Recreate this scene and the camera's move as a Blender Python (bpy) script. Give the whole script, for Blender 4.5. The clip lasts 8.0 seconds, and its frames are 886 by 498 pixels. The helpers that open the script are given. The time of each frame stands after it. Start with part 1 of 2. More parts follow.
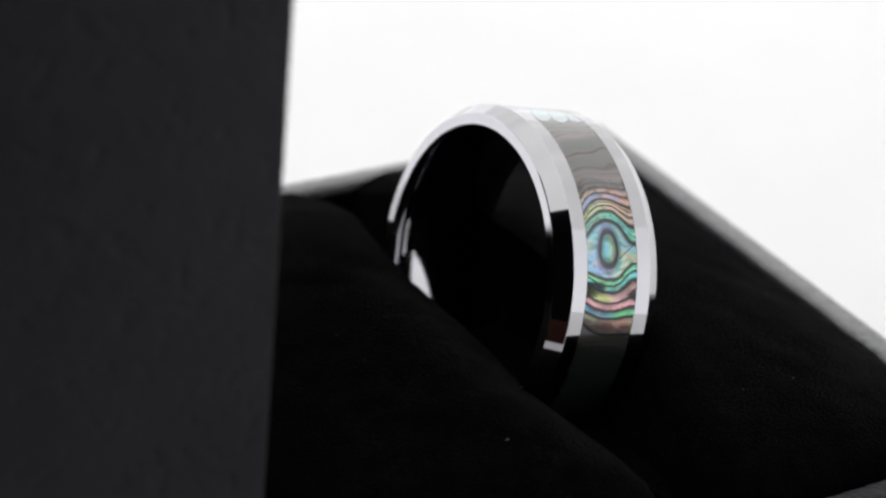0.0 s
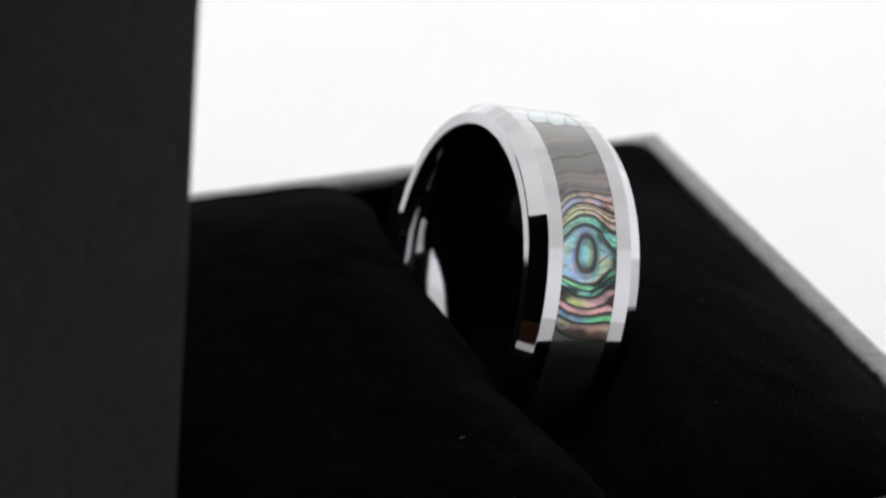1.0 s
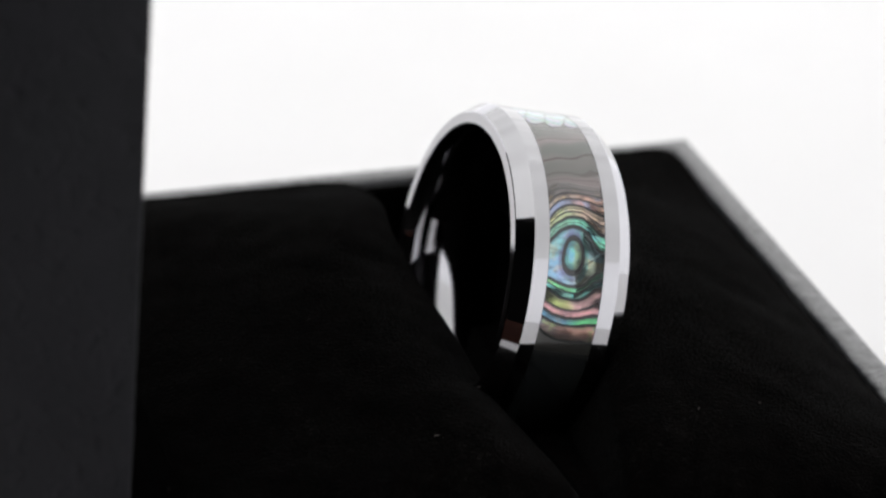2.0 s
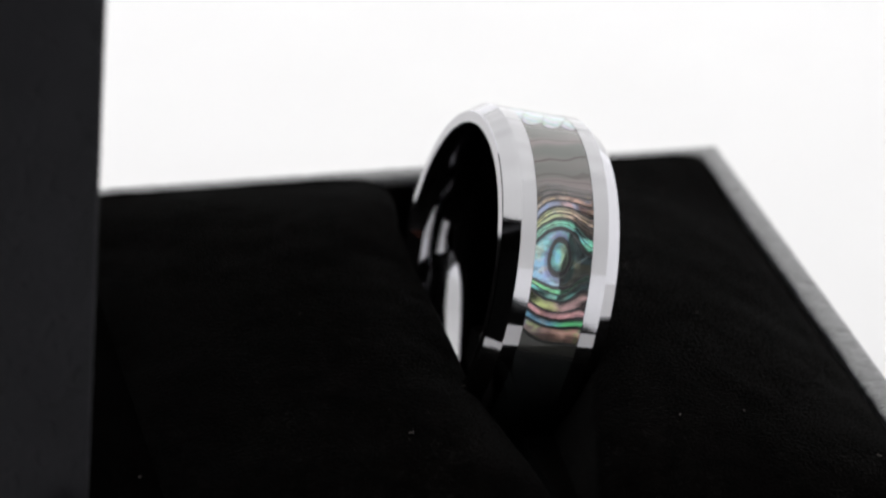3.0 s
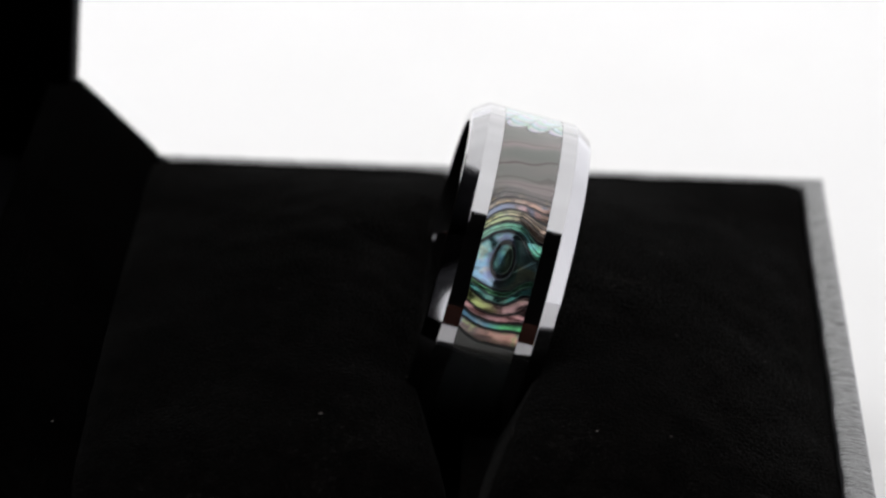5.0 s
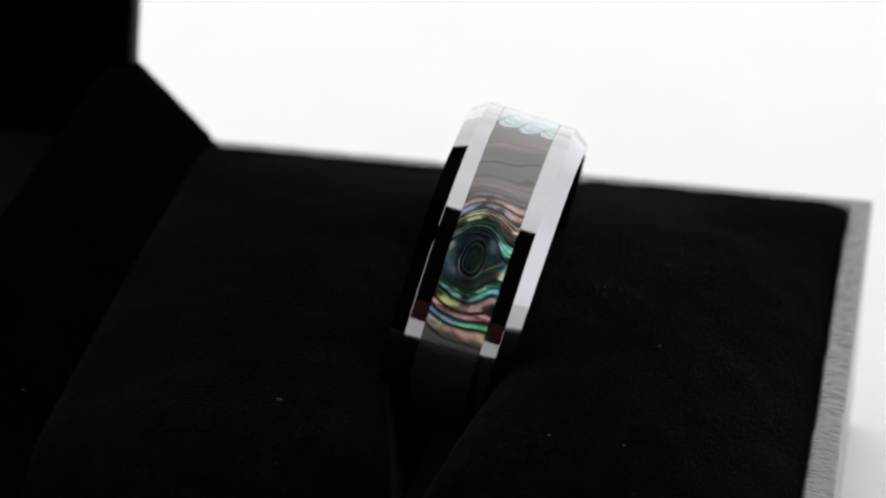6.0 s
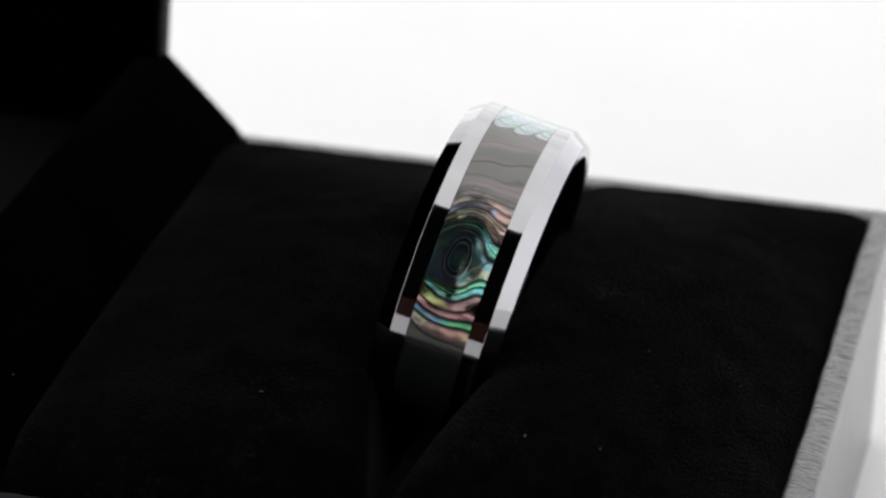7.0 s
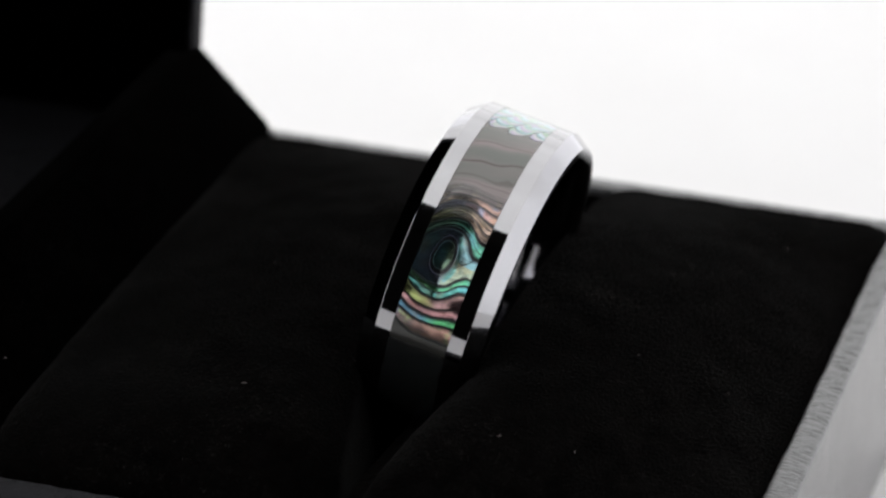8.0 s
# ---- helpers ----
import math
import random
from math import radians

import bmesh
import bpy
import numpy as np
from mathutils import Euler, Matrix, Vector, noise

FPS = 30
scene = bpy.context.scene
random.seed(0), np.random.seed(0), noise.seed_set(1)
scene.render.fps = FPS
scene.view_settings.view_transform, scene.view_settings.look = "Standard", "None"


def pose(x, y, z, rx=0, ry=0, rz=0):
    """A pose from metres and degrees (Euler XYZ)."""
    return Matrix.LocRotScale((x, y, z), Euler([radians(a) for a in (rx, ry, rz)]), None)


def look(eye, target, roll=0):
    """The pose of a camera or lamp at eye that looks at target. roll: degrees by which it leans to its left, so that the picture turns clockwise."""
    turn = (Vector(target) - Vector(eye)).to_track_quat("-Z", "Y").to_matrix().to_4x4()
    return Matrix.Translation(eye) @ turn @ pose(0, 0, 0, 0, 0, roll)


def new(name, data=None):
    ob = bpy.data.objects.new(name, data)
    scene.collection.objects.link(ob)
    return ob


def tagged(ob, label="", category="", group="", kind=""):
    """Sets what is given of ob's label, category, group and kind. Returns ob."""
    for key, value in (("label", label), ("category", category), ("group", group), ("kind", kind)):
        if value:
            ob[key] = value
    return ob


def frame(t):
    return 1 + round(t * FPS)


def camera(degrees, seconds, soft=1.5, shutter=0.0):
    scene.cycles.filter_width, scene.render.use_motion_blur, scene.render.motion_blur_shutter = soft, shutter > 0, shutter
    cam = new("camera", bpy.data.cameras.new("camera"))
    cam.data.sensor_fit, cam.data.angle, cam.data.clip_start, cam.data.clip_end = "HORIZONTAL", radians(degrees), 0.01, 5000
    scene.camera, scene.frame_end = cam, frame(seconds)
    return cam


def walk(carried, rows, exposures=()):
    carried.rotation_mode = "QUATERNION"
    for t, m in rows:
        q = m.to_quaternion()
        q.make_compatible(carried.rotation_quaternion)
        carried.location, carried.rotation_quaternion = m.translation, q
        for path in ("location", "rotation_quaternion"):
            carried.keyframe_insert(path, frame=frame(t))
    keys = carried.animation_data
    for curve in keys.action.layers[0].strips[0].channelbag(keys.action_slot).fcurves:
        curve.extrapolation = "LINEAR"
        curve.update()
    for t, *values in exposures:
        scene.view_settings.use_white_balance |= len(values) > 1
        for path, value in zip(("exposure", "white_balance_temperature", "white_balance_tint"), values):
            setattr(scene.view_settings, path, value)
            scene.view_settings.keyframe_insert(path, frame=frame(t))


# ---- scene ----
# One ring box with a ring, turning on its vertical axis (the z axis) on a white table under white diffusers.
MM = 0.001
cam = camera(18.734, 8.0, soft=2.4)
cam.data.dof.use_dof = True
cam.data.dof.focus_distance = 0.170
cam.data.dof.aperture_fstop = 38.0
EYE = (0.0, -0.167, 0.0969)
AHEAD = (-0.01723648, 0.9140854, -0.40515525)
STAND = look(EYE, Vector(EYE) + Vector(AHEAD), 2.1232)
walk(cam, [(0.0, STAND), (8.0, STAND)], exposures=[(0.0, 0.0), (8.0, 0.0)])

# turn of the box and the ring, seconds and degrees
TURN = [(0.0, 27.30), (0.3, 22.95), (0.5, 22.09), (1.0, 19.95), (1.5, 17.92), (2.0, 15.87), (2.5, 13.82), (3.0, 11.75),
        (3.5, 8.15), (4.0, 3.98), (4.5, 0.0), (5.0, -4.15), (5.5, -8.3), (6.0, -12.51), (6.5, -14.47), (7.0, -16.52),
        (7.5, -18.54), (8.0, -20.71)]

# ---- world: a dark room beyond the diffusers ----
world = bpy.data.worlds.new("room")
scene.world = world
world.use_nodes = True
world.node_tree.nodes["Background"].inputs["Color"].default_value = (0.010, 0.008, 0.008, 1)
world.node_tree.nodes["Background"].inputs["Strength"].default_value = 0.6


# ---- materials ----
class Nodes:
    """Small wrapper to write node materials in few lines."""

    def __init__(self, name):
        self.mat = bpy.data.materials.new(name)
        self.mat.use_nodes = True
        self.tree = self.mat.node_tree
        self.bsdf = self.tree.nodes["Principled BSDF"]
        self.out = self.tree.nodes["Material Output"]

    def add(self, kind, **values):
        n = self.tree.nodes.new(kind)
        for k, val in values.items():
            if k in n.inputs:
                self.put(n.inputs[k], val)
        return n

    def put(self, socket, val):
        if isinstance(val, bpy.types.NodeSocket):
            self.tree.links.new(val, socket)
        else:
            socket.default_value = val

    def set(self, name, val):
        self.put(self.bsdf.inputs[name], val)

    def coord(self, which="Object"):
        return self.add("ShaderNodeTexCoord").outputs[which]

    def noise(self, vec, scale, detail=3.0, rough=0.55, dist=0.0):
        n = self.add("ShaderNodeTexNoise", Vector=vec, Scale=scale, Detail=detail, Roughness=rough, Distortion=dist)
        return n.outputs["Fac"]

    def math(self, op, a, b=0.0, c=0.0):
        n = self.tree.nodes.new("ShaderNodeMath")
        n.operation = op
        for i, val in enumerate((a, b, c)):
            self.put(n.inputs[i], val)
        return n.outputs[0]

    def ramp(self, fac, stops, mode="LINEAR"):
        n = self.add("ShaderNodeValToRGB", Fac=fac)
        n.color_ramp.interpolation = mode
        e = n.color_ramp.elements
        while len(e) < len(stops):
            e.new(0.5)
        for el, (pos, col) in zip(e, stops):
            el.position = pos
            el.color = (col, col, col, 1) if isinstance(col, float) else (*col, 1)
        return n.outputs["Color"]

    def mix(self, fac, a, b, blend="MIX"):
        n = self.tree.nodes.new("ShaderNodeMix")
        n.data_type, n.blend_type = "RGBA", blend
        self.put(n.inputs[0], fac)
        self.put(n.inputs[6], a)
        self.put(n.inputs[7], b)
        return n.outputs[2]

    def stretch(self, vec, scale):
        n = self.add("ShaderNodeMapping", Vector=vec)
        n.inputs["Scale"].default_value = scale
        return n.outputs[0]

    def bump(self, height, strength, distance, normal=None):
        n = self.add("ShaderNodeBump", Height=height, Strength=strength, Distance=distance)
        if normal is not None:
            self.put(n.inputs["Normal"], normal)
        return n.outputs[0]


def diffuser(name, strength, tint=(1.0, 1.0, 1.0)):
    """White fabric, lit from behind by lamps outside."""
    m = Nodes(name)
    o = m.coord()
    weave = m.noise(o, 900, 2)
    cloud = m.noise(o, 5, 2)
    col = m.mix(cloud, (0.33 * tint[0], 0.33 * tint[1], 0.33 * tint[2], 1), (0.37 * tint[0], 0.37 * tint[1], 0.37 * tint[2], 1))
    m.set("Base Color", col)
    m.set("Roughness", 0.9)
    m.set("Normal", m.bump(weave, 0.1, 0.0003))
    m.set("Emission Color", (*tint, 1))
    m.set("Emission Strength", m.math("MULTIPLY", m.ramp(m.noise(o, 7, 1), [(0.3, 0.86), (0.7, 1.12)]), strength))
    return m.mat


def white_table():
    m = Nodes("white_table")
    o = m.coord()
    m.set("Base Color", m.mix(m.noise(o, 12, 3), (0.80, 0.79, 0.785, 1), (0.83, 0.82, 0.815, 1)))
    m.set("Roughness", m.ramp(m.noise(o, 60, 3), [(0.3, 0.35), (0.7, 0.5)]))
    m.set("Normal", m.bump(m.noise(o, 1500, 2), 0.05, 0.0001))
    return m.mat


def leatherette(name, along, gloss):
    """Black leatherette with fine wrinkles across the direction of the wall; gloss: 0 matte, 1 shiny."""
    m = Nodes(name)
    o = m.coord()
    m.set("Base Color", m.mix(m.noise(o, 300, 4), (0.011, 0.011, 0.013, 1), (0.019, 0.019, 0.022, 1)))
    scale = {"x": (2300, 380, 380), "y": (420, 3600, 420), "z": (700, 700, 700)}[along]
    fine = m.ramp(m.noise(m.stretch(o, scale), 1.0, 2, 0.55, 0.7), [(0.30, 0.0), (0.46, 1.0)])
    grit = m.noise(o, 2600, 4, 0.75)
    wide = m.noise(o, 120, 2)
    h = m.math("ADD", m.math("MULTIPLY", fine, 0.5), m.math("MULTIPLY", grit, 0.5))
    m.set("Roughness", m.ramp(wide, [(0.3, 0.62 - 0.28 * gloss), (0.7, 0.72 - 0.28 * gloss)]))
    m.set("Specular IOR Level", 0.08 + 0.87 * gloss)
    m.set("IOR", 1.5 + 0.13 * gloss)
    m.set("Coat Weight", 0.9 * gloss)
    m.set("Coat Roughness", 0.30)
    m.set("Normal", m.bump(h, 1.0, 0.00026))
    return m.mat


def velvet(name, tone):
    """Black velvet; factor 1 plain, less puts shade into its colour and sheen."""
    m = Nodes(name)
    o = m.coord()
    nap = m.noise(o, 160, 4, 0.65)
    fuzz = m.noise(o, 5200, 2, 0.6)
    tuft = m.ramp(m.noise(o, 750, 3, 0.65), [(0.38, 0.65 * tone), (0.68, 1.35 * tone)])
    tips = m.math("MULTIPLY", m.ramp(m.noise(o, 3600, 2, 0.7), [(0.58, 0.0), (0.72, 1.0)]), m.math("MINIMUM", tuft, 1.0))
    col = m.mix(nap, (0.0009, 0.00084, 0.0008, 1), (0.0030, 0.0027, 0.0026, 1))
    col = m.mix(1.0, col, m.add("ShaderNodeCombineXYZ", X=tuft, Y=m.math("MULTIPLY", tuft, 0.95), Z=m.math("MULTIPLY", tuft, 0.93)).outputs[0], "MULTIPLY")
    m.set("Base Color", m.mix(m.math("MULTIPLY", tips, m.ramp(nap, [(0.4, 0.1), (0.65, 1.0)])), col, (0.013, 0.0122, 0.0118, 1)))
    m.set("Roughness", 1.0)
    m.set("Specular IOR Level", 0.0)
    m.set("Sheen Weight", m.ramp(m.noise(o, 90, 3), [(0.35, 0.026 * tone), (0.75, 0.060 * tone)]))
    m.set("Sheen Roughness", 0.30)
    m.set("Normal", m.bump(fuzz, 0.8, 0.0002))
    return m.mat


def tungsten():
    m = Nodes("polished_tungsten")
    o = m.coord()
    m.set("Metallic", 1.0)
    m.set("Base Color", m.mix(m.noise(o, 400, 3), (0.455, 0.45, 0.465, 1), (0.485, 0.48, 0.495, 1)))
    m.set("Roughness", m.ramp(m.noise(o, 900, 3), [(0.3, 0.035), (0.75, 0.07)]))
    return m.mat


def nacre():
    """Abalone shell: growth layers round an eye, thin dark lines between, colours of the layers, clear lacquer on top.
    The layers lie in a shallow valley, so that they flash on one side at a time."""
    m = Nodes("abalone_shell")
    uv = m.coord("UV")
    sep = m.add("ShaderNodeSeparateXYZ", Vector=uv)
    u, v = sep.outputs[0], sep.outputs[1]  # millimetres round and across the ring

    def add(*terms):
        total = terms[0]
        for term in terms[1:]:
            total = m.math("ADD", total, term)
        return total

    def times(a, b):
        return m.math("MULTIPLY", a, b)

    def over(x, lo, hi):
        """0 below lo, 1 above hi, smooth between."""
        n = m.add("ShaderNodeMapRange", Value=x)
        n.interpolation_type = "SMOOTHSTEP"
        n.inputs["From Min"].default_value, n.inputs["From Max"].default_value = lo, hi
        return n.outputs[0]

    def line(x, at, wide):
        """1 on a thin line where x is near at."""
        return m.math("SUBTRACT", 1.0, over(m.math("ABSOLUTE", m.math("SUBTRACT", x, at)), wide * 0.45, wide * 1.15))

    def swing(points):
        """A value along u, from (u, value) pairs with values within 1.6 of nought."""
        stops = [(pos / 16.0, (val + 1.6) / 3.2) for pos, val in points]
        return m.math("MULTIPLY_ADD", m.ramp(m.math("DIVIDE", u, 16.0), stops), 3.2, -1.6)

    wob1 = m.math("SUBTRACT", m.noise(uv, 0.45, 1, 0.4), 0.5)
    wob2 = m.math("SUBTRACT", m.noise(uv, 1.5, 2, 0.5), 0.5)
    # the layers bend round the eye: how far they rise or fall towards either edge of the inlay
    left = m.math("POWER", m.math("MINIMUM", m.math("MAXIMUM", m.math("DIVIDE", m.math("SUBTRACT", -0.15, v), 1.73), 0.0), 1.2), 2.0)
    right = over(v, 0.05, 1.75)
    bend_left = swing([(0.0, 0.65), (1.4, 0.66), (2.1, 0.46), (3.1, 0.48), (3.9, 0.60), (4.6, 0.40), (5.3, 0.1), (6.2, -0.9), (6.9, -1.12), (7.7, -0.98), (8.4, -1.12), (9.5, -0.9), (11.0, -0.4), (13.0, -0.6), (16.0, -0.3)])
    bend_right = swing([(0.0, 0.0), (0.8, 0.05), (1.8, 0.20), (2.5, 0.33), (3.1, 0.43), (4.25, 0.95), (5.3, 1.12), (6.35, -1.46), (6.7, -1.46), (7.6, -1.08), (9.0, -0.5), (10.3, -0.1), (11.2, 0.0), (13.5, 0.75), (16.0, 0.4)])
    p = add(u, times(times(left, bend_left), -1.0), times(times(right, bend_right), -1.0), times(wob2, 0.17))
    # the egg-shaped eye
    eu = m.math("SUBTRACT", u, 6.17)
    ev = add(v, 0.27, times(eu, -0.03), times(wob2, 0.12))
    ev = m.math("DIVIDE", ev, m.math("MULTIPLY_ADD", eu, -0.07, 0.70))
    egg = m.math("SQRT", add(m.math("POWER", m.math("ABSOLUTE", m.math("DIVIDE", eu, 1.20)), 2.2), m.math("POWER", m.math("ABSOLUTE", ev), 2.2)))
    lines = line(egg, 0.93, 0.22)
    shade = line(egg, 0.93, 0.6)
    layer = m.math("GREATER_THAN", p, -0.85)
    for at, wide in ((-0.85, 0.06), (0.68, 0.07), (1.64, 0.085), (2.14, 0.10), (2.66, 0.065), (3.33, 0.10), (3.80, 0.05), (4.17, 0.10), (8.02, 0.13), (8.70, 0.09), (9.10, 0.04), (9.52, 0.07), (10.0, 0.045), (10.40, 0.055)):
        lines = m.math("MAXIMUM", lines, line(p, at, wide * 1.15))
        shade = m.math("MAXIMUM", shade, line(p, at - 0.04, wide * 2.6))
        layer = add(layer, m.math("GREATER_THAN", p, at))
    fainter = m.math("MAXIMUM", times(line(p, 9.30, 0.05), 0.6), times(line(p, 10.75, 0.06), 0.55))
    for at in (8.35, 11.05, 11.45):
        fainter = m.math("MAXIMUM", fainter, times(line(p, at, 0.06), 0.4))
    lines = m.math("MAXIMUM", lines, fainter)
    # a branch of the lines beside the eye
    branch = times(line(add(u, times(v, -0.9), times(wob1, 0.5)), 5.0, 0.07), over(v, 0.45, 0.7))
    lines = m.math("MAXIMUM", lines, times(branch, 0.7))
    # colours of the layers on either side of the eye
    q = m.math("DIVIDE", p, 12.0)
    west = m.ramp(q, [(0.0, (0.030, 0.031, 0.030)), (0.68 / 12, (0.30, 0.22, 0.22)), (1.64 / 12, (0.20, 0.46, 0.66)), (2.14 / 12, (0.84, 0.46, 0.48)), (2.66 / 12, (0.62, 0.72, 0.28)),
                      (3.33 / 12, (0.18, 0.62, 0.56)), (3.80 / 12, (0.24, 0.74, 0.34)), (4.17 / 12, (0.21, 0.37, 0.50)), (6.2 / 12, (0.21, 0.42, 0.44)), (8.02 / 12, (0.24, 0.48, 0.34)), (8.70 / 12, (0.38, 0.44, 0.25)),
                      (9.52 / 12, (0.25, 0.28, 0.38)), (10.0 / 12, (0.30, 0.25, 0.21)), (10.40 / 12, (0.16, 0.14, 0.14))], "CONSTANT")
    east = m.ramp(q, [(0.0, (0.030, 0.031, 0.030)), (0.68 / 12, (0.92, 0.52, 0.42)), (1.64 / 12, (0.20, 0.86, 0.36)), (2.14 / 12, (0.90, 0.46, 0.48)), (2.66 / 12, (0.76, 0.46, 0.46)),
                      (3.33 / 12, (0.15, 0.62, 0.54)), (3.80 / 12, (0.18, 0.68, 0.40)), (4.17 / 12, (0.38, 0.46, 0.34)), (6.2 / 12, (0.26, 0.46, 0.50)), (8.02 / 12, (0.20, 0.68, 0.48)), (8.70 / 12, (0.60, 0.45, 0.36)),
                      (9.52 / 12, (0.58, 0.36, 0.34)), (10.0 / 12, (0.48, 0.32, 0.27)), (10.40 / 12, (0.17, 0.14, 0.14))], "CONSTANT")
    comb = m.add("ShaderNodeCombineXYZ", X=u, Y=v, Z=times(layer, 2.3)).outputs[0]
    side = over(add(v, times(m.math("SUBTRACT", m.noise(comb, 0.8, 2), 0.5), 2.4)), -1.0, 0.8)
    col = m.mix(side, west, east)
    # lavender round the eye, pale green streaks and flecks along the layers
    halo = times(m.math("SUBTRACT", 1.0, over(egg, 1.0, 2.1)), over(m.noise(comb, 1.3, 2), 0.38, 0.62))
    halo = times(halo, m.math("SUBTRACT", 1.0, over(v, 0.2, 0.8)))
    col = m.mix(times(halo, 0.85), col, (0.27, 0.27, 0.50, 1))
    rim = times(line(egg, 1.35, 0.28), over(v, 0.0, 0.4))
    col = m.mix(times(rim, 0.8), col, (0.14, 0.44, 0.40, 1))
    core = m.mix(over(add(v, times(wob2, 0.6)), -0.35, -0.05), (0.16, 0.42, 0.40, 1), (0.30, 0.46, 0.30, 1))
    col = m.mix(m.math("SUBTRACT", 1.0, over(egg, 0.90, 0.98)), col, core)
    hue = m.noise(comb, 0.9, 2, 0.5, 0.3)
    col = m.mix(times(over(hue, 0.58, 0.72), 0.5), col, (0.16, 0.34, 0.56, 1))
    col = m.mix(times(over(hue, 0.46, 0.32), 0.3), col, (0.58, 0.42, 0.20, 1))
    fleck = m.noise(m.stretch(comb, (1.0, 0.45, 1.0)), 3.4, 3, 0.6)
    col = m.mix(m.ramp(fleck, [(0.48, 0.0), (0.75, 0.22)]), col, (0.46, 0.49, 0.47, 1))
    spot = times(over(m.noise(comb, 1.3, 2), 0.48, 0.60), m.math("SUBTRACT", 1.0, over(p, 1.55, 1.70)))
    col = m.mix(times(spot, 0.75), col, (0.52, 0.66, 0.30, 1))
    cloud = m.noise(m.stretch(comb, (1.0, 0.6, 1.0)), 1.9, 3, 0.6)
    col = m.mix(over(cloud, 0.50, 0.36), col, m.mix(0.4, col, (0.05, 0.05, 0.06, 1)))
    # plain stretches: dark under the eye, grey-brown over it, then pale lobes at the crown
    upper = over(add(p, times(wob1, 0.5)), 10.3, 11.2)
    lower = m.math("SUBTRACT", 1.0, over(p, 0.55, 0.70))
    streak = m.noise(m.stretch(m.add("ShaderNodeCombineXYZ", X=p, Y=v).outputs[0], (1.0, 0.14, 1.0)), 0.75, 1, 0.4, 0.05)
    greyc = m.ramp(streak, [(0.36, (0.140, 0.146, 0.134)), (0.5, (0.165, 0.160, 0.150)), (0.66, (0.230, 0.195, 0.192))])
    brown = m.math("MAXIMUM", line(p, 13.22, 0.10), times(line(add(p, times(wob1, 0.8)), 15.2, 0.09), 0.5))
    brown = m.math("MAXIMUM", brown, times(line(add(p, times(wob1, 1.2)), 12.0, 0.10), 0.5))
    greyc = m.mix(times(brown, 0.8), greyc, (0.060, 0.040, 0.036, 1))
    col = m.mix(upper, col, greyc)
    dark = m.mix(m.noise(uv, 0.5, 2), (0.014, 0.016, 0.020, 1), (0.024, 0.026, 0.022, 1))
    col = m.mix(lower, col, m.mix(over(u, -0.8, 0.3), dark, (0.048, 0.048, 0.044, 1)))
    # each lobe of the crown is a row of pale layers, bordered by a dark rim
    lobe = m.math("FRACT", m.math("DIVIDE", add(v, 2.05, times(wob1, 0.5), times(m.math("SUBTRACT", u, 17.0), -0.45)), 1.42))
    arch = m.math("ABSOLUTE", m.math("SUBTRACT", lobe, 0.42))
    foot = add(u, times(m.math("POWER", arch, 2.0), -2.6), times(wob1, 0.9), times(over(v, 0.6, 0.9), -0.25))
    crown = over(foot, 16.66, 16.78)
    pale = m.ramp(m.math("FRACT", add(times(foot, 0.85), times(lobe, 0.5))), [(0.0, (0.26, 0.40, 0.44)), (0.22, (0.40, 0.52, 0.54)), (0.45, (0.36, 0.32, 0.44)), (0.7, (0.46, 0.44, 0.48)), (0.88, (0.30, 0.40, 0.36)), (1.0, (0.26, 0.40, 0.44))])
    pale = m.mix(over(m.noise(uv, 0.9, 2), 0.5, 0.62), pale, (0.30, 0.42, 0.32, 1))
    seam = m.math("MAXIMUM", times(line(foot, 16.70, 0.10), 0.8), times(line(lobe, 0.97, 0.05), 0.7))
    seam = m.math("MAXIMUM", seam, times(line(foot, 17.45, 0.10), 0.5))
    pale = m.mix(seam, pale, (0.085, 0.085, 0.11, 1))
    col = m.mix(crown, col, pale)
    plain = times(m.math("MAXIMUM", upper, lower), m.math("SUBTRACT", 1.0, crown))
    lines = times(lines, m.math("SUBTRACT", 1.0, crown))
    lines = times(lines, m.math("MULTIPLY_ADD", upper, -0.45, 1.0))
    shade = times(times(shade, 0.5), m.math("SUBTRACT", 1.0, m.math("MAXIMUM", plain, crown)))
    col = m.mix(shade, col, (0.035, 0.035, 0.042, 1))
    col = m.mix(lines, col, (0.013, 0.013, 0.016, 1))
    m.set("Base Color", col)
    m.set("Metallic", m.math("MULTIPLY_ADD", m.math("MAXIMUM", lines, times(plain, 0.8)), -0.72, 0.95))
    m.set("Roughness", m.ramp(fleck, [(0.3, 0.12), (0.7, 0.20)]))
    # lie of the layers, in millimetres
    middle = m.math("MULTIPLY_ADD", over(u, 6.6, 8.6), 0.42, -0.05)
    across = add(m.math("SUBTRACT", v, middle), times(m.math("SUBTRACT", m.noise(comb, 0.5, 0, 0.4), 0.5), 0.9))
    valley = times(m.math("SQRT", add(m.math("POWER", m.math("ABSOLUTE", across), 2.0), 0.10)), 0.27)
    valley = times(valley, m.math("MULTIPLY_ADD", over(u, 2.7, 4.4), 0.92, 0.08))
    dip = add(times(m.math("MINIMUM", u, 4.0), 0.115), times(m.math("MAXIMUM", m.math("SUBTRACT", u, 7.6), 0.0), 0.11))
    waves = times(m.noise(uv, 0.6, 1, 0.4), 0.050)
    active = times(add(valley, dip, waves), m.math("SUBTRACT", 1.0, m.math("MAXIMUM", plain, crown)))
    active = add(active, times(times(lines, m.math("SUBTRACT", 1.0, lower)), -0.010))
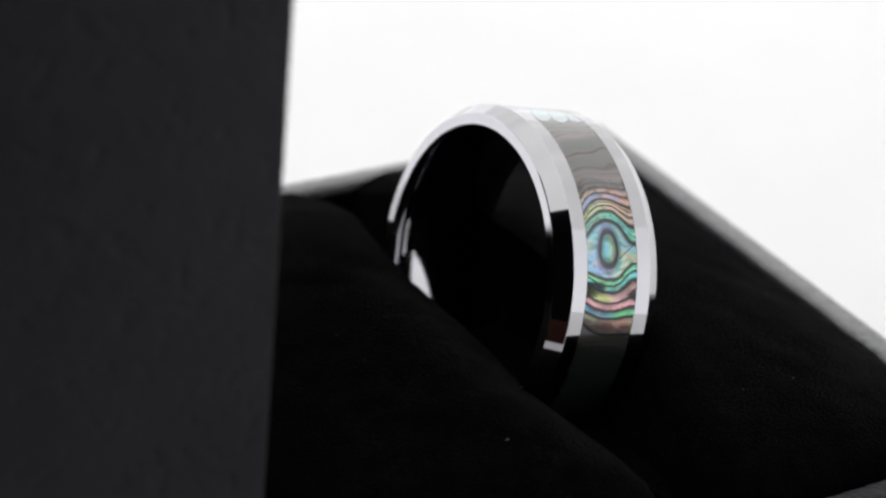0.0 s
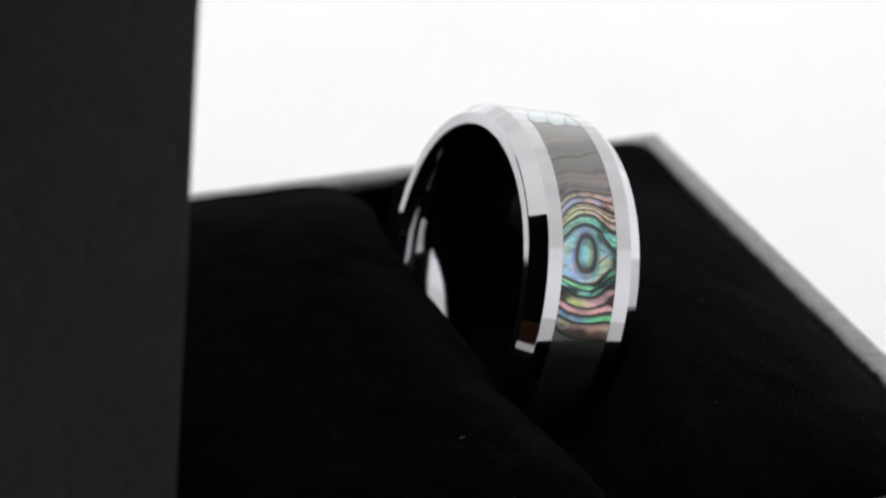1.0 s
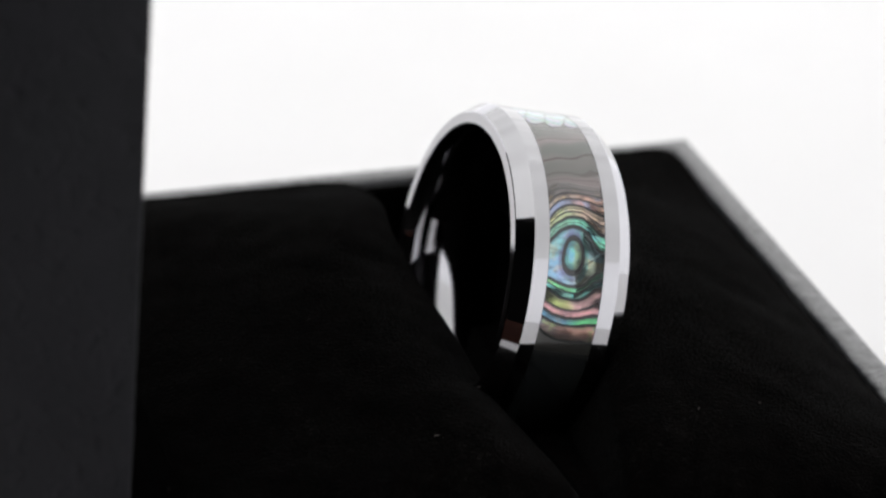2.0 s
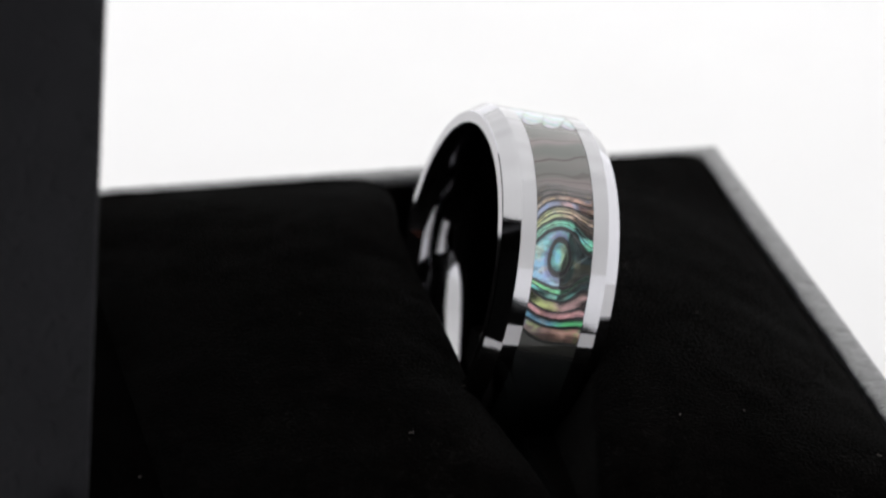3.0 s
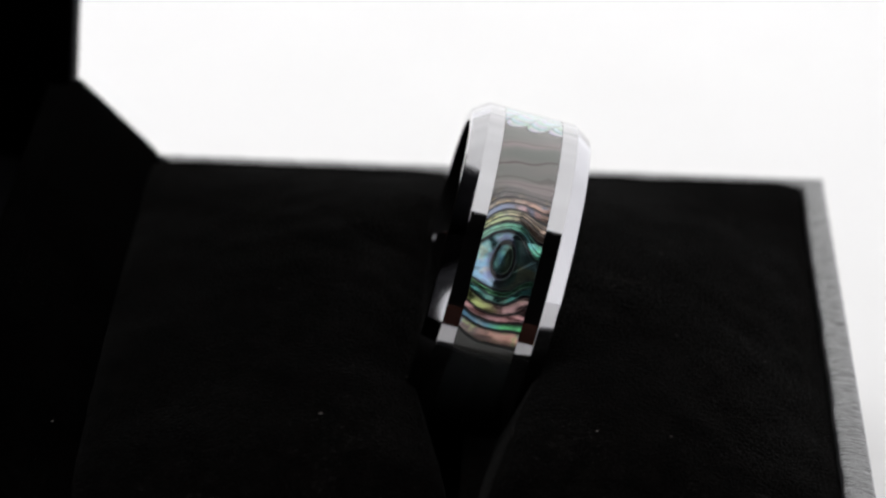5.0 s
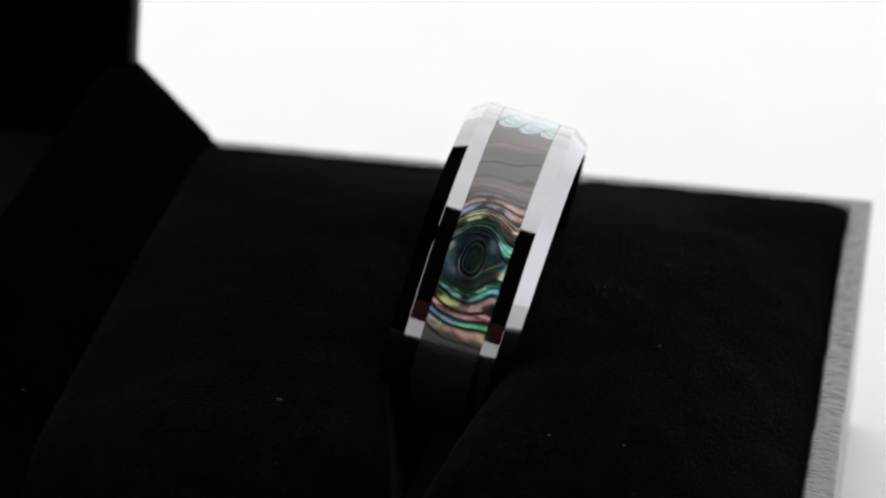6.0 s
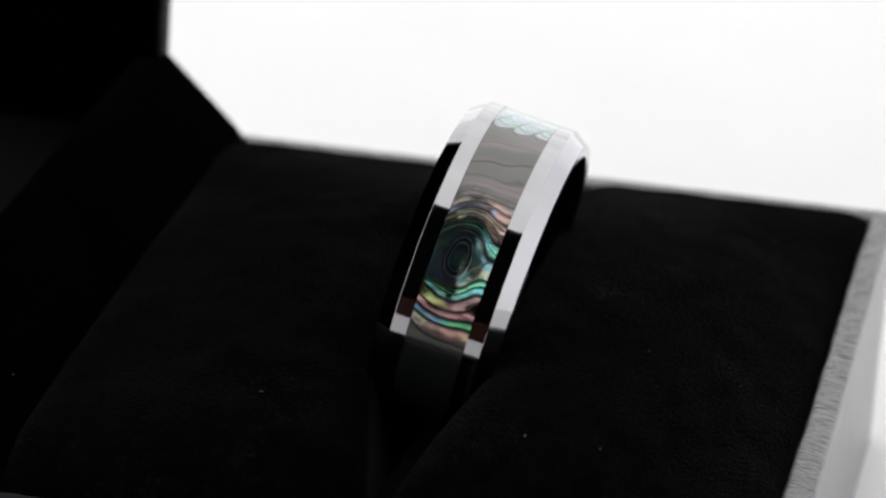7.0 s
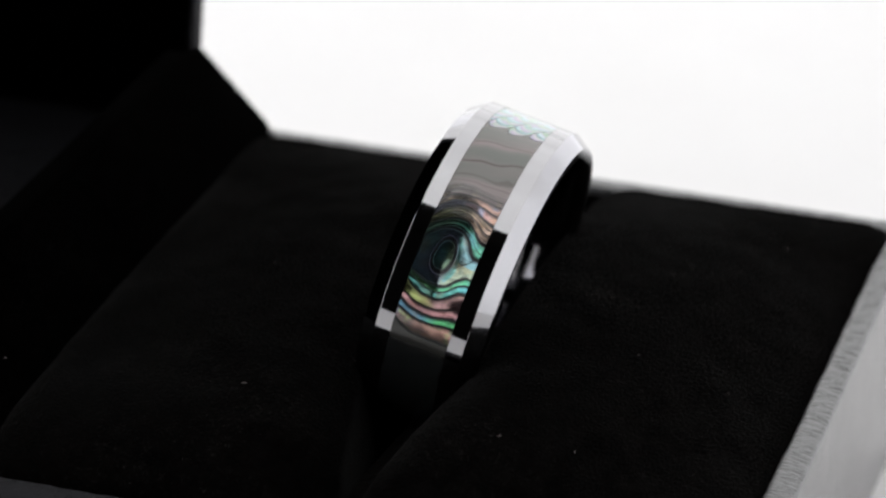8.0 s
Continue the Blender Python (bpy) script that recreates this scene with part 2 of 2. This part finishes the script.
    m.set("Normal", m.bump(active, 1.0, 0.001))
    m.set("Coat Weight", 0.6)
    m.set("Coat Roughness", 0.02)
    return m.mat


def lint_white():
    m = Nodes("lint")
    m.set("Base Color", m.mix(m.noise(m.coord(), 400, 2), (0.04, 0.036, 0.032, 1), (0.20, 0.18, 0.17, 1)))
    m.set("Roughness", 0.9)
    return m.mat


def room_paint():
    """Dark grey wall paint of the studio."""
    m = Nodes("dark_grey_paint")
    m.set("Specular IOR Level", 0.1)
    o = m.coord()
    m.set("Base Color", m.mix(m.noise(o, 3, 4), (0.030, 0.029, 0.029, 1), (0.044, 0.042, 0.041, 1)))
    m.set("Roughness", 0.9)
    m.set("Normal", m.bump(m.noise(o, 250, 3), 0.2, 0.0008))
    return m.mat


def dark_wood():
    m = Nodes("dark_wood")
    o = m.coord()
    grain = m.noise(m.stretch(o, (6, 120, 120)), 1.0, 4, 0.6, 0.5)
    m.set("Base Color", m.ramp(grain, [(0.3, (0.016, 0.005, 0.003)), (0.7, (0.034, 0.011, 0.007))]))
    m.set("Roughness", 0.7)
    m.set("Specular IOR Level", 0.1)
    m.set("Normal", m.bump(grain, 0.2, 0.0004))
    return m.mat


WOOD = dark_wood()
FABRIC = diffuser("diffuser_fabric", 1.0)
FABRIC_SIDE = diffuser("side_diffuser_fabric", 1.08, (0.97, 0.97, 1.0))
FABRIC_HIGH = diffuser("upper_diffuser_fabric", 0.80)
FABRIC_TOP = diffuser("overhead_diffuser_fabric", 0.96)
TABLE = white_table()
LEATHER_X = leatherette("black_leatherette_front", "x", 0.1)
LEATHER_BACK = leatherette("black_leatherette_back", "x", 1.0)
LEATHER_Y = leatherette("black_leatherette_side", "y", 1.0)
LEATHER_Z = leatherette("black_matte_lid_cover", "z", 0.04)
VELVET = velvet("black_velvet", 1.0)
# same velvet made darker: shade of the lid and hinge put into the colour
VELVET_SHADED = velvet("black_velvet_shaded", 0.32)
TUNGSTEN = tungsten()
NACRE = nacre()
LINT = lint_white()
ROOM = room_paint()


# ---- mesh helpers ----
def part(name, bm, material, parent=None, label="", smooth=None):
    """Links a bmesh as one mesh object under a thing or a part; smooth: degrees up to which edges are soft."""
    bmesh.ops.recalc_face_normals(bm, faces=bm.faces[:])
    me = bpy.data.meshes.new(name)
    bm.to_mesh(me)
    bm.free()
    me.materials.append(material)
    if smooth:
        me.polygons.foreach_set("use_smooth", [True] * len(me.polygons))
        me.set_sharp_from_angle(angle=radians(smooth))
    ob = new(name, me)
    if parent is not None:
        ob.parent = parent
    if label:
        tagged(ob, label)
    return ob


def prism(points, axis, lo, hi, bevel=0.0, segments=2, bm=None):
    """A solid from an outline (millimetres) drawn in the plane across axis, from lo to hi along it."""
    bm = bm or bmesh.new()

    def place(a, b, c):
        return Vector({"x": (c, a, b), "y": (a, c, b), "z": (a, b, c)}[axis]) * MM

    ring = [[bm.verts.new(place(a, b, c)) for a, b in points] for c in (lo, hi)]
    n = len(points)
    faces = [bm.faces.new(ring[0]), bm.faces.new(ring[1])]
    for i in range(n):
        faces.append(bm.faces.new((ring[0][i], ring[0][(i + 1) % n], ring[1][(i + 1) % n], ring[1][i])))
    bmesh.ops.recalc_face_normals(bm, faces=faces)
    if bevel:
        edges = list({e for f in faces for e in f.edges})
        bmesh.ops.bevel(bm, geom=edges, offset=bevel * MM, segments=segments, affect="EDGES", profile=0.5)
    return bm


def lathe(profile, turns, bm=None, uv=False):
    """A ring about the x axis from a closed profile of (x, radius) in millimetres."""
    bm = bm or bmesh.new()
    loops = []
    for k in range(turns):
        a = 2 * math.pi * k / turns
        loops.append([bm.verts.new(Vector((x, -r * math.cos(a), r * math.sin(a))) * MM) for x, r in profile])
    layer = bm.loops.layers.uv.new("UVMap") if uv else None
    n = len(profile)
    for k in range(turns):
        for i in range(n):
            f = bm.faces.new((loops[k][i], loops[(k + 1) % turns][i], loops[(k + 1) % turns][(i + 1) % n], loops[k][(i + 1) % n]))
            if uv:
                for lp, (kk, ii) in zip(f.loops, ((k, i), (k + 1, i), (k + 1, (i + 1) % n), (k, (i + 1) % n))):
                    ang = kk if kk <= turns // 2 + 20 else kk - turns
                    if k >= turns // 2 + 20:
                        ang = kk - turns
                    lp[layer].uv = (11.38 * 2 * math.pi * ang / turns, profile[ii][0])
    return bm


# ---- setting ----
def build_setting():
    bm = prism([(-159, -115), (159, -115), (159, 878), (-159, 878)], "z", -6, 0, 0.8)
    tagged(part("table", bm, TABLE), "seamless white table top under the ring box, overexposed", "table", kind="structure")
    # back, rising behind the table
    bm = prism([(-620, 880), (620, 880), (620, 886), (-620, 886)], "z", 0.5, 700)
    tagged(part("wall_back", bm, FABRIC), "white backlit fabric background", "backdrop", kind="structure")
    # overhead diffuser
    bm = prism([(-420, -146), (420, -146), (420, 870), (-420, 870)], "z", 300, 303)
    tagged(part("ceiling", bm, FABRIC_TOP), "white overhead diffuser panel, lit from above", "diffuser", kind="structure")
    bm = prism([(160, -232), (163, -232), (163, 870), (160, 870)], "z", -60, 124)
    tagged(part("wall_east", bm, FABRIC_SIDE), "white side diffuser panel, lit from outside", "diffuser", kind="structure")
    bm = prism([(160, -232), (163, -232), (163, 870), (160, 870)], "z", 124.5, 299)
    tagged(part("wall_east_upper", bm, FABRIC_HIGH), "white upper diffuser panel, lit from outside", "diffuser", kind="structure")
    bm = prism([(-163, -219), (-160, -219), (-160, 870), (-163, 870)], "z", -60, 190)
    tagged(part("wall_west", bm, FABRIC_SIDE), "white side diffuser panel, lit from outside", "diffuser", kind="structure")
    # studio round the light tent
    for name, x0, x1, y0, y1, z0, z1, label in (
            ("room_floor", -1500, 1500, -1700, 1700, -780, -750, "plain dark grey studio floor"),
            ("room_ceiling", -1500, 1500, -1700, 1700, 1750, 1780, "plain dark grey studio ceiling"),
            ("room_wall_west", -1530, -1500, -1730, 1730, -780, 1780, "plain dark grey studio wall"),
            ("room_wall_east", 1500, 1530, -1730, 1730, -780, 1780, "plain dark grey studio wall"),
            ("room_wall_south", -1500, 1500, -1730, -1700, -780, 1780, "plain dark grey studio wall"),
            ("room_wall_north", -1500, 1500, 1700, 1730, -780, 1780, "plain dark grey studio wall"),
            ("table_base", -150, 150, -100, 860, -750, -6.2, "plain dark grey base under the table")):
        bm = prism([(x0, y0), (x1, y0), (x1, y1), (x0, y1)], "z", z0, z1)
        tagged(part(name, bm, ROOM), label, "table base" if name == "table_base" else name.split("_")[1], kind="structure")
    # dark wooden board in front of the table, seen in the polished metal
    bm = prism([(-94, -206), (34, -206), (34, -200), (-94, -200)], "z", -60, 25, 1.0)
    tagged(part("front_board", bm, WOOD), "dark reddish-brown wooden board before the table edge", "board", kind="structure")


# ---- ring box ----
RIM = 19.1
BACK, FRONT = 24.7, -29.5
WALL = 1.7
SLOPE = 0.060  # the rim falls a little towards the front
TL, TR, FR, FL = (-25.5, BACK + 0.2), (26.0, BACK), (23.9, FRONT), (-25.4, FRONT - 0.9)


def rim_z(y):
    return RIM + SLOPE * (y - BACK)


def sloped(bm, base):
    """Lowers the top of a wall along the slope of the rim."""
    for vert in bm.verts:
        if vert.co.z > base * MM:
            vert.co.z += SLOPE * (vert.co.y - BACK * MM)
    return bm


def edge_x(side, y):
    """x of the outer left (-1) or right (1) wall at y."""
    k = (y - FRONT) / (BACK - FRONT)
    return FL[0] + (TL[0] - FL[0]) * k if side < 0 else FR[0] + (TR[0] - FR[0]) * k


def slot_x(y):
    return -1.15 + 0.030 * (y + 4)


def cushion_height(x, y):
    z = 22.8 - 0.0046 * (y - 3) ** 2 - 0.009 * max(0.0, y - 8) ** 2
    k = min(1.0, max(0.0, (y - 12) / 9))
    low = rim_z(y) - 0.35 + 0.75 * k * k * (3 - 2 * k)
    # padded in the middle, level with the rim at the walls
    away = min(1.0, abs(x) / (edge_x(1, y) - WALL if x > 0 else 29.0))
    z = low + max(0.0, z - low) * (1 - away ** 2)
    # soft fall to the walls
    for gap, wide, fall in ((edge_x(1, y) - WALL - x, 2.2, 0.9), (x - (edge_x(-1, y) - 0.4), 2.6, 0.9), (BACK - WALL - y, 0.8, 0.15), (y - (FRONT + WALL), 8.0, 2.4)):
        if gap < wide:
            k = 1 - max(gap, 0) / wide
            z -= fall * (1 - math.sqrt(max(0.0, 1 - k * k)))
    z = max(z, rim_z(y) - 2.2)
    # slit that holds the ring: rounded lips, walls meeting below
    left = x < slot_x(y)
    # velvet pressed up against the ring's side
    swell = min(1.0, max(0.0, (y + 13.0) / 2.5), max(0.0, (14.0 - y) / 4.0))
    s = abs(x - slot_x(y))
    wide, depth = slit(y)
    back = min(1.0, max(0.0, (y - 3.0) / 9.0))
    wide, soft, drop = (wide - 1.4, 7.0 - 3.5 * back, 2.6 - 1.7 * back) if left else (wide, 3.5, 1.1 - 0.75 * swell)
    wide = max(wide, 0.8)
    depth = depth * (1.8 if left else 1.0 + 0.8 * min(1.0, max(0.0, y / 2.0)))
    if s < wide:
        z -= depth * min(1.0, 2.0 * (1 - s / wide)) + drop
    elif s < wide + soft:
        k = 1 - (s - wide) / soft
        z -= drop * k ** 2.2
    return z


def slit(y):
    """Half width and depth of the slit at y."""
    if y < -13.0:
        return max(0.4, 4.6 + 0.24 * (y + 13.0)), max(1.4, 5.0 + 0.26 * (y + 13.0))
    away = max(0.0, y - 9.3)
    return max(1.6, 4.6 - 0.15 * away), max(3.2, 5.0 - 0.2 * away)


def build_cushion(side, parent):
    bm = bmesh.new()
    ny, nx = 140, 120
    rows = []
    for j in range(ny + 1):
        y = FRONT + WALL + 0.05 + (BACK - FRONT - 2 * WALL - 0.1) * j / ny
        inner = slot_x(y) + side * 0.02
        outer = edge_x(side, y) - side * (WALL - 0.05 if side > 0 else -0.5)
        row = [bm.verts.new(Vector((inner, y, RIM - 16.5)) * MM)]
        for i in range(nx + 1):
            k = i / nx
            x = inner + (outer - inner) * (k ** 1.2)
            n = noise.noise(Vector((x * 0.35, y * 0.35, 3.1))) * 0.10 + noise.noise(Vector((x * 1.6, y * 1.6, 9.7))) * 0.015
            row.append(bm.verts.new(Vector((x, y, cushion_height(x, y) + n)) * MM))
        row.append(bm.verts.new(Vector((outer, y, RIM - 16.5)) * MM))
        rows.append(row)
    for a, b in zip(rows, rows[1:]):
        for i in range(len(a) - 1):
            bm.faces.new((a[i], a[i + 1], b[i + 1], b[i]))
        bm.faces.new((a[-1], a[0], b[0], b[-1]))
    bm.faces.new(rows[0])
    bm.faces.new(rows[-1])
    return part("cushion", bm, VELVET, parent, "black velvet cushion half beside the ring slot", smooth=50)


def wrinkled_wall(a, b, ai, bi, seed):
    """A wall from its outer line a-b and inner line ai-bi, with a rounded rim creased across like folded leatherette."""
    bm = bmesh.new()
    length = (Vector(b) - Vector(a)).length
    n = int(length / 0.07)
    profile = [(0, 0.0, 0), (0, 4.0, 0), (0, -3.0, 1), (0, -0.9, 1), (0.0, -0.34, 1), (0.03, -0.12, 1), (0.10, -0.03, 1), (0.22, 0.01, 1), (0.34, 0.02, 1), (0.46, 0.02, 1),
               (0.58, 0.02, 1), (0.70, 0.01, 1), (0.82, -0.02, 1), (0.93, -0.12, 1), (1.0, -0.40, 1), (1.0, -2.5, 1), (1.0, 4.0, 0), (1.0, 0.0, 0)]
    loops = []
    for k in range(n + 1):
        f = k / n
        along = f * length
        out, inn = Vector(a).lerp(Vector(b), f), Vector(ai).lerp(Vector(bi), f)
        calm = min(1.0, f * n / 12, (1 - f) * n / 12)
        wavy = calm * (0.045 * noise.noise(Vector((along * 0.45, seed, 0.3))) + 0.035 * noise.noise(Vector((along * 1.3, seed, 4.3))))
        loop = []
        for w, z, top in profile:
            p = out.lerp(inn, w + (wavy if w > 0.9 and top else 0.0))
            h = z
            if top:
                h = rim_z(p.y) + z
                if z > -0.8:
                    r = noise.noise(Vector((along * 3.3, w * 0.7, seed * 3.1))) + 0.35 * noise.noise(Vector((along * 4.6, w * 2.2, seed * 5.7)))
                    dash = max(0.0, noise.noise(Vector((along * 0.7, w * 3.0, seed * 7.7))) + 0.25)
                    h -= calm * (0.06 * min(1.0, dash * 2.2) * max(0.0, 1 - abs(r) / 0.2) + 0.03 * noise.noise(Vector((along * 0.8, w, seed))))
            loop.append(bm.verts.new(Vector((p.x, p.y, h)) * MM))
        loops.append(loop)
    for l0, l1 in zip(loops, loops[1:]):
        for i in range(len(profile)):
            j = (i + 1) % len(profile)
            bm.faces.new((l0[i], l0[j], l1[j], l1[i]))
    bm.faces.new(loops[0])
    bm.faces.new(loops[-1])
    return bm


def build_lid(parent):
    """The open lid: outer shell in leatherette, lined with velvet, leaning a little over the box."""
    lean = Matrix(((1, 0, 0.052, 0), (0, 1, 0.0, 0), (0, 0, 1, 0), (0, 0, 0, 1)))
    shift = Matrix.Translation(Vector((0, 0, RIM)) * MM)
    m = shift @ lean @ shift.inverted()

    def leaned(bm):
        bmesh.ops.transform(bm, matrix=m, verts=bm.verts[:])
        return bm

    rim, deep, top, low = -31.75, -54.0, 71.5, 16.6
    near, far = -27.3, 26.4
    lid = part("lid", leaned(prism([(near, low), (far, low), (far, top), (near, top)], "x", deep, deep + 2.2, 0.4)), LEATHER_Z, parent,
               "open black leatherette lid, upright", smooth=35)
    for lo, hi in ((near, near + 2.2), (far - 2.2, far)):
        edge = rim + (0.30 if lo == near else 0.0)
        part("side_wall", leaned(prism([(deep + 2.3, low), (edge, low), (edge, top), (deep + 2.3, top)], "y", lo, hi, 0.45)), LEATHER_Z, lid, smooth=35)
        inner = hi + 0.05 if lo == near else lo - 0.75
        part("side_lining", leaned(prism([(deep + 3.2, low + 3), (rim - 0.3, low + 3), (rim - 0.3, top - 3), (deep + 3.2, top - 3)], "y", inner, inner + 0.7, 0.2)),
             VELVET_SHADED, lid, "black velvet lining")
    for lo, hi in ((low, low + 2.2), (top - 2.2, top)):
        part("end_wall", leaned(prism([(deep + 2.3, near + 2.25), (rim, near + 2.25), (rim, far - 2.25), (deep + 2.3, far - 2.25)], "z", lo, hi, 0.4)),
             LEATHER_Z, lid, smooth=35)
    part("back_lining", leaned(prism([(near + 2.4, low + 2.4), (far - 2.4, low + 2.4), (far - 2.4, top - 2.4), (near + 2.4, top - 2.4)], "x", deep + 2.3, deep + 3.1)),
         VELVET_SHADED, lid, "black velvet lining")
    return lid


def build_box():
    box = tagged(new("ring_box"), "open black leatherette ring box with velvet inside on white table", "ring box")
    t = WALL
    itl, itr = (TL[0] + t, TL[1] - t), (TR[0] - t - 0.1, TR[1] - t)
    ifr, ifl = (FR[0] - t - 0.35, FR[1] + t), (FL[0] + t, FL[1] + t)
    part("front_wall", wrinkled_wall(FL, FR, ifl, ifr, 1.7), LEATHER_X, box, "black leatherette wall with a wrinkled rim", 50)
    part("back_wall", wrinkled_wall(TR, TL, itr, itl, 2.9), LEATHER_BACK, box, smooth=40)
    part("side_wall", wrinkled_wall(FR, TR, ifr, itr, 4.3), LEATHER_Y, box, "black leatherette wall with a wrinkled rim", 50)
    part("hinge_wall", sloped(prism([TL, FL, ifl, itl], "z", 0, RIM - 1.5, 0.35, 3), 5), LEATHER_Y, box, smooth=40)
    part("floor_board", prism([itl, itr, ifr, ifl], "z", 0.6, 2.2), VELVET, box)
    # velvet lining inside the walls
    def inset(a, b, gap, thick):
        d = (Vector(b) - Vector(a)).normalized()
        n = Vector((d.y, -d.x))
        return [tuple(Vector(a) + n * gap), tuple(Vector(b) + n * gap), tuple(Vector(b) + n * (gap + thick)), tuple(Vector(a) + n * (gap + thick))]

    for a, b in ((itl, itr), (itr, ifr), (ifr, ifl)):
        part("inner_lining", sloped(prism(inset(a, b, 0.02, 0.5), "z", 2.4, RIM - 0.7), 5), VELVET, box, "black velvet lining")
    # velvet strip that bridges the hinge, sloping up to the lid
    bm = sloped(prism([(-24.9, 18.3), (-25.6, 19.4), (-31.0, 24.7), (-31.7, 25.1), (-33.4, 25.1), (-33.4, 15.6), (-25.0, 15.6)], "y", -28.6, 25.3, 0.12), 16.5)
    part("hinge_lining", bm, VELVET_SHADED, box, "black velvet strip over the hinge", 40)
    build_cushion(-1, box)
    build_cushion(1, box)
    build_lid(box)
    # lint and dust caught in the nap: a few fibres, many fine specks, a dusty patch
    rnd = random.Random(7)
    bm = bmesh.new()

    def speck(x, y, size, long, lift=0.05, z=None):
        z = cushion_height(x, y) + lift if z is None else z
        a = rnd.uniform(0, math.pi)
        quad = []
        for sx, sy in ((-1, -1), (1, -1), (1, 1), (-1, 1)):
            quad.append((x + sx * long * math.cos(a) - sy * size * math.sin(a), y + sx * long * math.sin(a) + sy * size * math.cos(a)))
        lo = [bm.verts.new(Vector((px, py, z)) * MM) for px, py in quad]
        hi = bm.verts.new(Vector((x, y, z + size * 1.5)) * MM)
        for k in range(4):
            bm.faces.new((lo[k], lo[(k + 1) % 4], hi))

    for x, y, long in ((6.7, -20.2, 0.14), (18.4, -7.4, 0.06), (19.6, -22.3, 0.22), (12.0, 3.9, 0.07), (12.8, 6.1, 0.06), (18.0, 14.8, 0.10),
                       (12.4, -7.7, 0.06), (11.3, -19.5, 0.08), (-10.4, -19.2, 0.16), (-9.0, 6.0, 0.06), (-14.0, -4.0, 0.07), (-5.2, -12.6, 0.12)):
        speck(x, y, 0.035, long)
    speck(-27.1, -18.9, 0.05, 0.09, z=18.65)
    speck(-28.5, 2.0, 0.03, 0.05, z=21.3)
    for _ in range(260):
        x, y = rnd.uniform(-24, 22), rnd.uniform(-26, 20)
        if abs(x - slot_x(y)) > 6.5:
            speck(x, y, rnd.uniform(0.008, 0.018), rnd.uniform(0.010, 0.028))
    for _ in range(110):
        speck(rnd.gauss(9.0, 1.2), rnd.gauss(-1.8, 0.7), rnd.uniform(0.010, 0.020), rnd.uniform(0.015, 0.045), 0.04)
    tagged(part("lint", bm, LINT, box, "pale specks of lint on the velvet"), kind="stuff")
    # loose nap fibres standing along the lips of the slit and the cushion's edges
    bm = bmesh.new()

    def fibre(x, y, length):
        z = cushion_height(x, y) - 0.03
        tip = Vector((x + rnd.gauss(0, 0.6) * length, y + rnd.gauss(0, 0.6) * length, z + length * rnd.uniform(0.3, 1.0)))
        w = 0.016
        base = [bm.verts.new(Vector((x + w * math.cos(k * 2.094), y + w * math.sin(k * 2.094), z)) * MM) for k in range(3)]
        top = bm.verts.new(tip * MM)
        for k in range(3):
            bm.faces.new((base[k], base[(k + 1) % 3], top))

    for _ in range(3600):
        y = rnd.uniform(FRONT + 2.5, BACK - 3)
        wide, _d = slit(y)
        if rnd.random() < 0.65:
            x = slot_x(y) - max(wide - 1.4, 0.8) - abs(rnd.gauss(0, 1.0)) - 0.02
        else:
            x = slot_x(y) + wide + abs(rnd.gauss(0, 1.0)) + 0.02
        fibre(x, y, rnd.uniform(0.08, 0.30))
    for _ in range(1200):
        y = rnd.uniform(FRONT + 2.5, BACK - 3)
        fibre(edge_x(1, y) - WALL - 0.1 - abs(rnd.gauss(0, 0.4)), y, rnd.uniform(0.08, 0.22))
    tagged(part("nap", bm, VELVET, box, "short black velvet fibres along the slot"), kind="stuff")
    return box


# ---- ring ----
def build_ring():
    ring = tagged(new("ring"), "silver-grey wedding ring with abalone shell inlay in black velvet slot", "ring")
    R, F, G, WD = 11.385, 2.98, 1.94, 4.016
    half = [(0.0, R - 0.72), (G, R - 0.72), (G, R), (F - 0.012, R), (F + 0.012, R - 0.008), (WD - 0.05, 10.72), (WD, 10.66),
            (WD, 9.98)]
    # rounded edge of the bore, then the gently domed bore itself
    def dome(x):
        return 9.38 + 0.026 * x ** 2

    soft = 2.7
    r0, slope = dome(soft), 0.052 * soft
    for i in range(1, 12):
        k = i / 12
        x = WD + (soft - WD) * k ** 2
        q = (WD - x) / (WD - soft)
        half.append((x, r0 + slope * (x - soft) + (9.98 - r0 - slope * (WD - soft)) * (1 - math.sqrt(max(0.0, 1 - (1 - q) ** 2)))))
    half += [(soft * (1 - i / 16), dome(soft * (1 - i / 16))) for i in range(17)]
    profile = half + [(-x, r) for x, r in reversed(half[1:-1])]
    part("band", lathe(profile, 320), TUNGSTEN, ring, "shiny silver-grey tungsten band", 9)
    g = G - 0.025
    top = [(-g, R - 0.7)] + [(-g + 2 * g * i / 8, R - 0.012) for i in range(9)] + [(g, R - 0.7)]
    part("inlay", lathe(top, 320, uv=True), NACRE, ring, "iridescent abalone shell inlay in green, blue and pink with dark growth lines", 20)
    return ring


build_setting()
ring_box = build_box()
ring = build_ring()


# ---- what moves ----
RING_SEAT = pose(0.28 * MM, -3.21 * MM, 22.33 * MM, 0, 12.82, 3.2)
BOX_YAW = 5.435


def motions():
    walk(ring_box, [(t, pose(0, 0, 0, 0, 0, a + BOX_YAW)) for t, a in TURN])
    walk(ring, [(t, pose(0, 0, 0, 0, 0, a) @ RING_SEAT) for t, a in TURN])


motions()
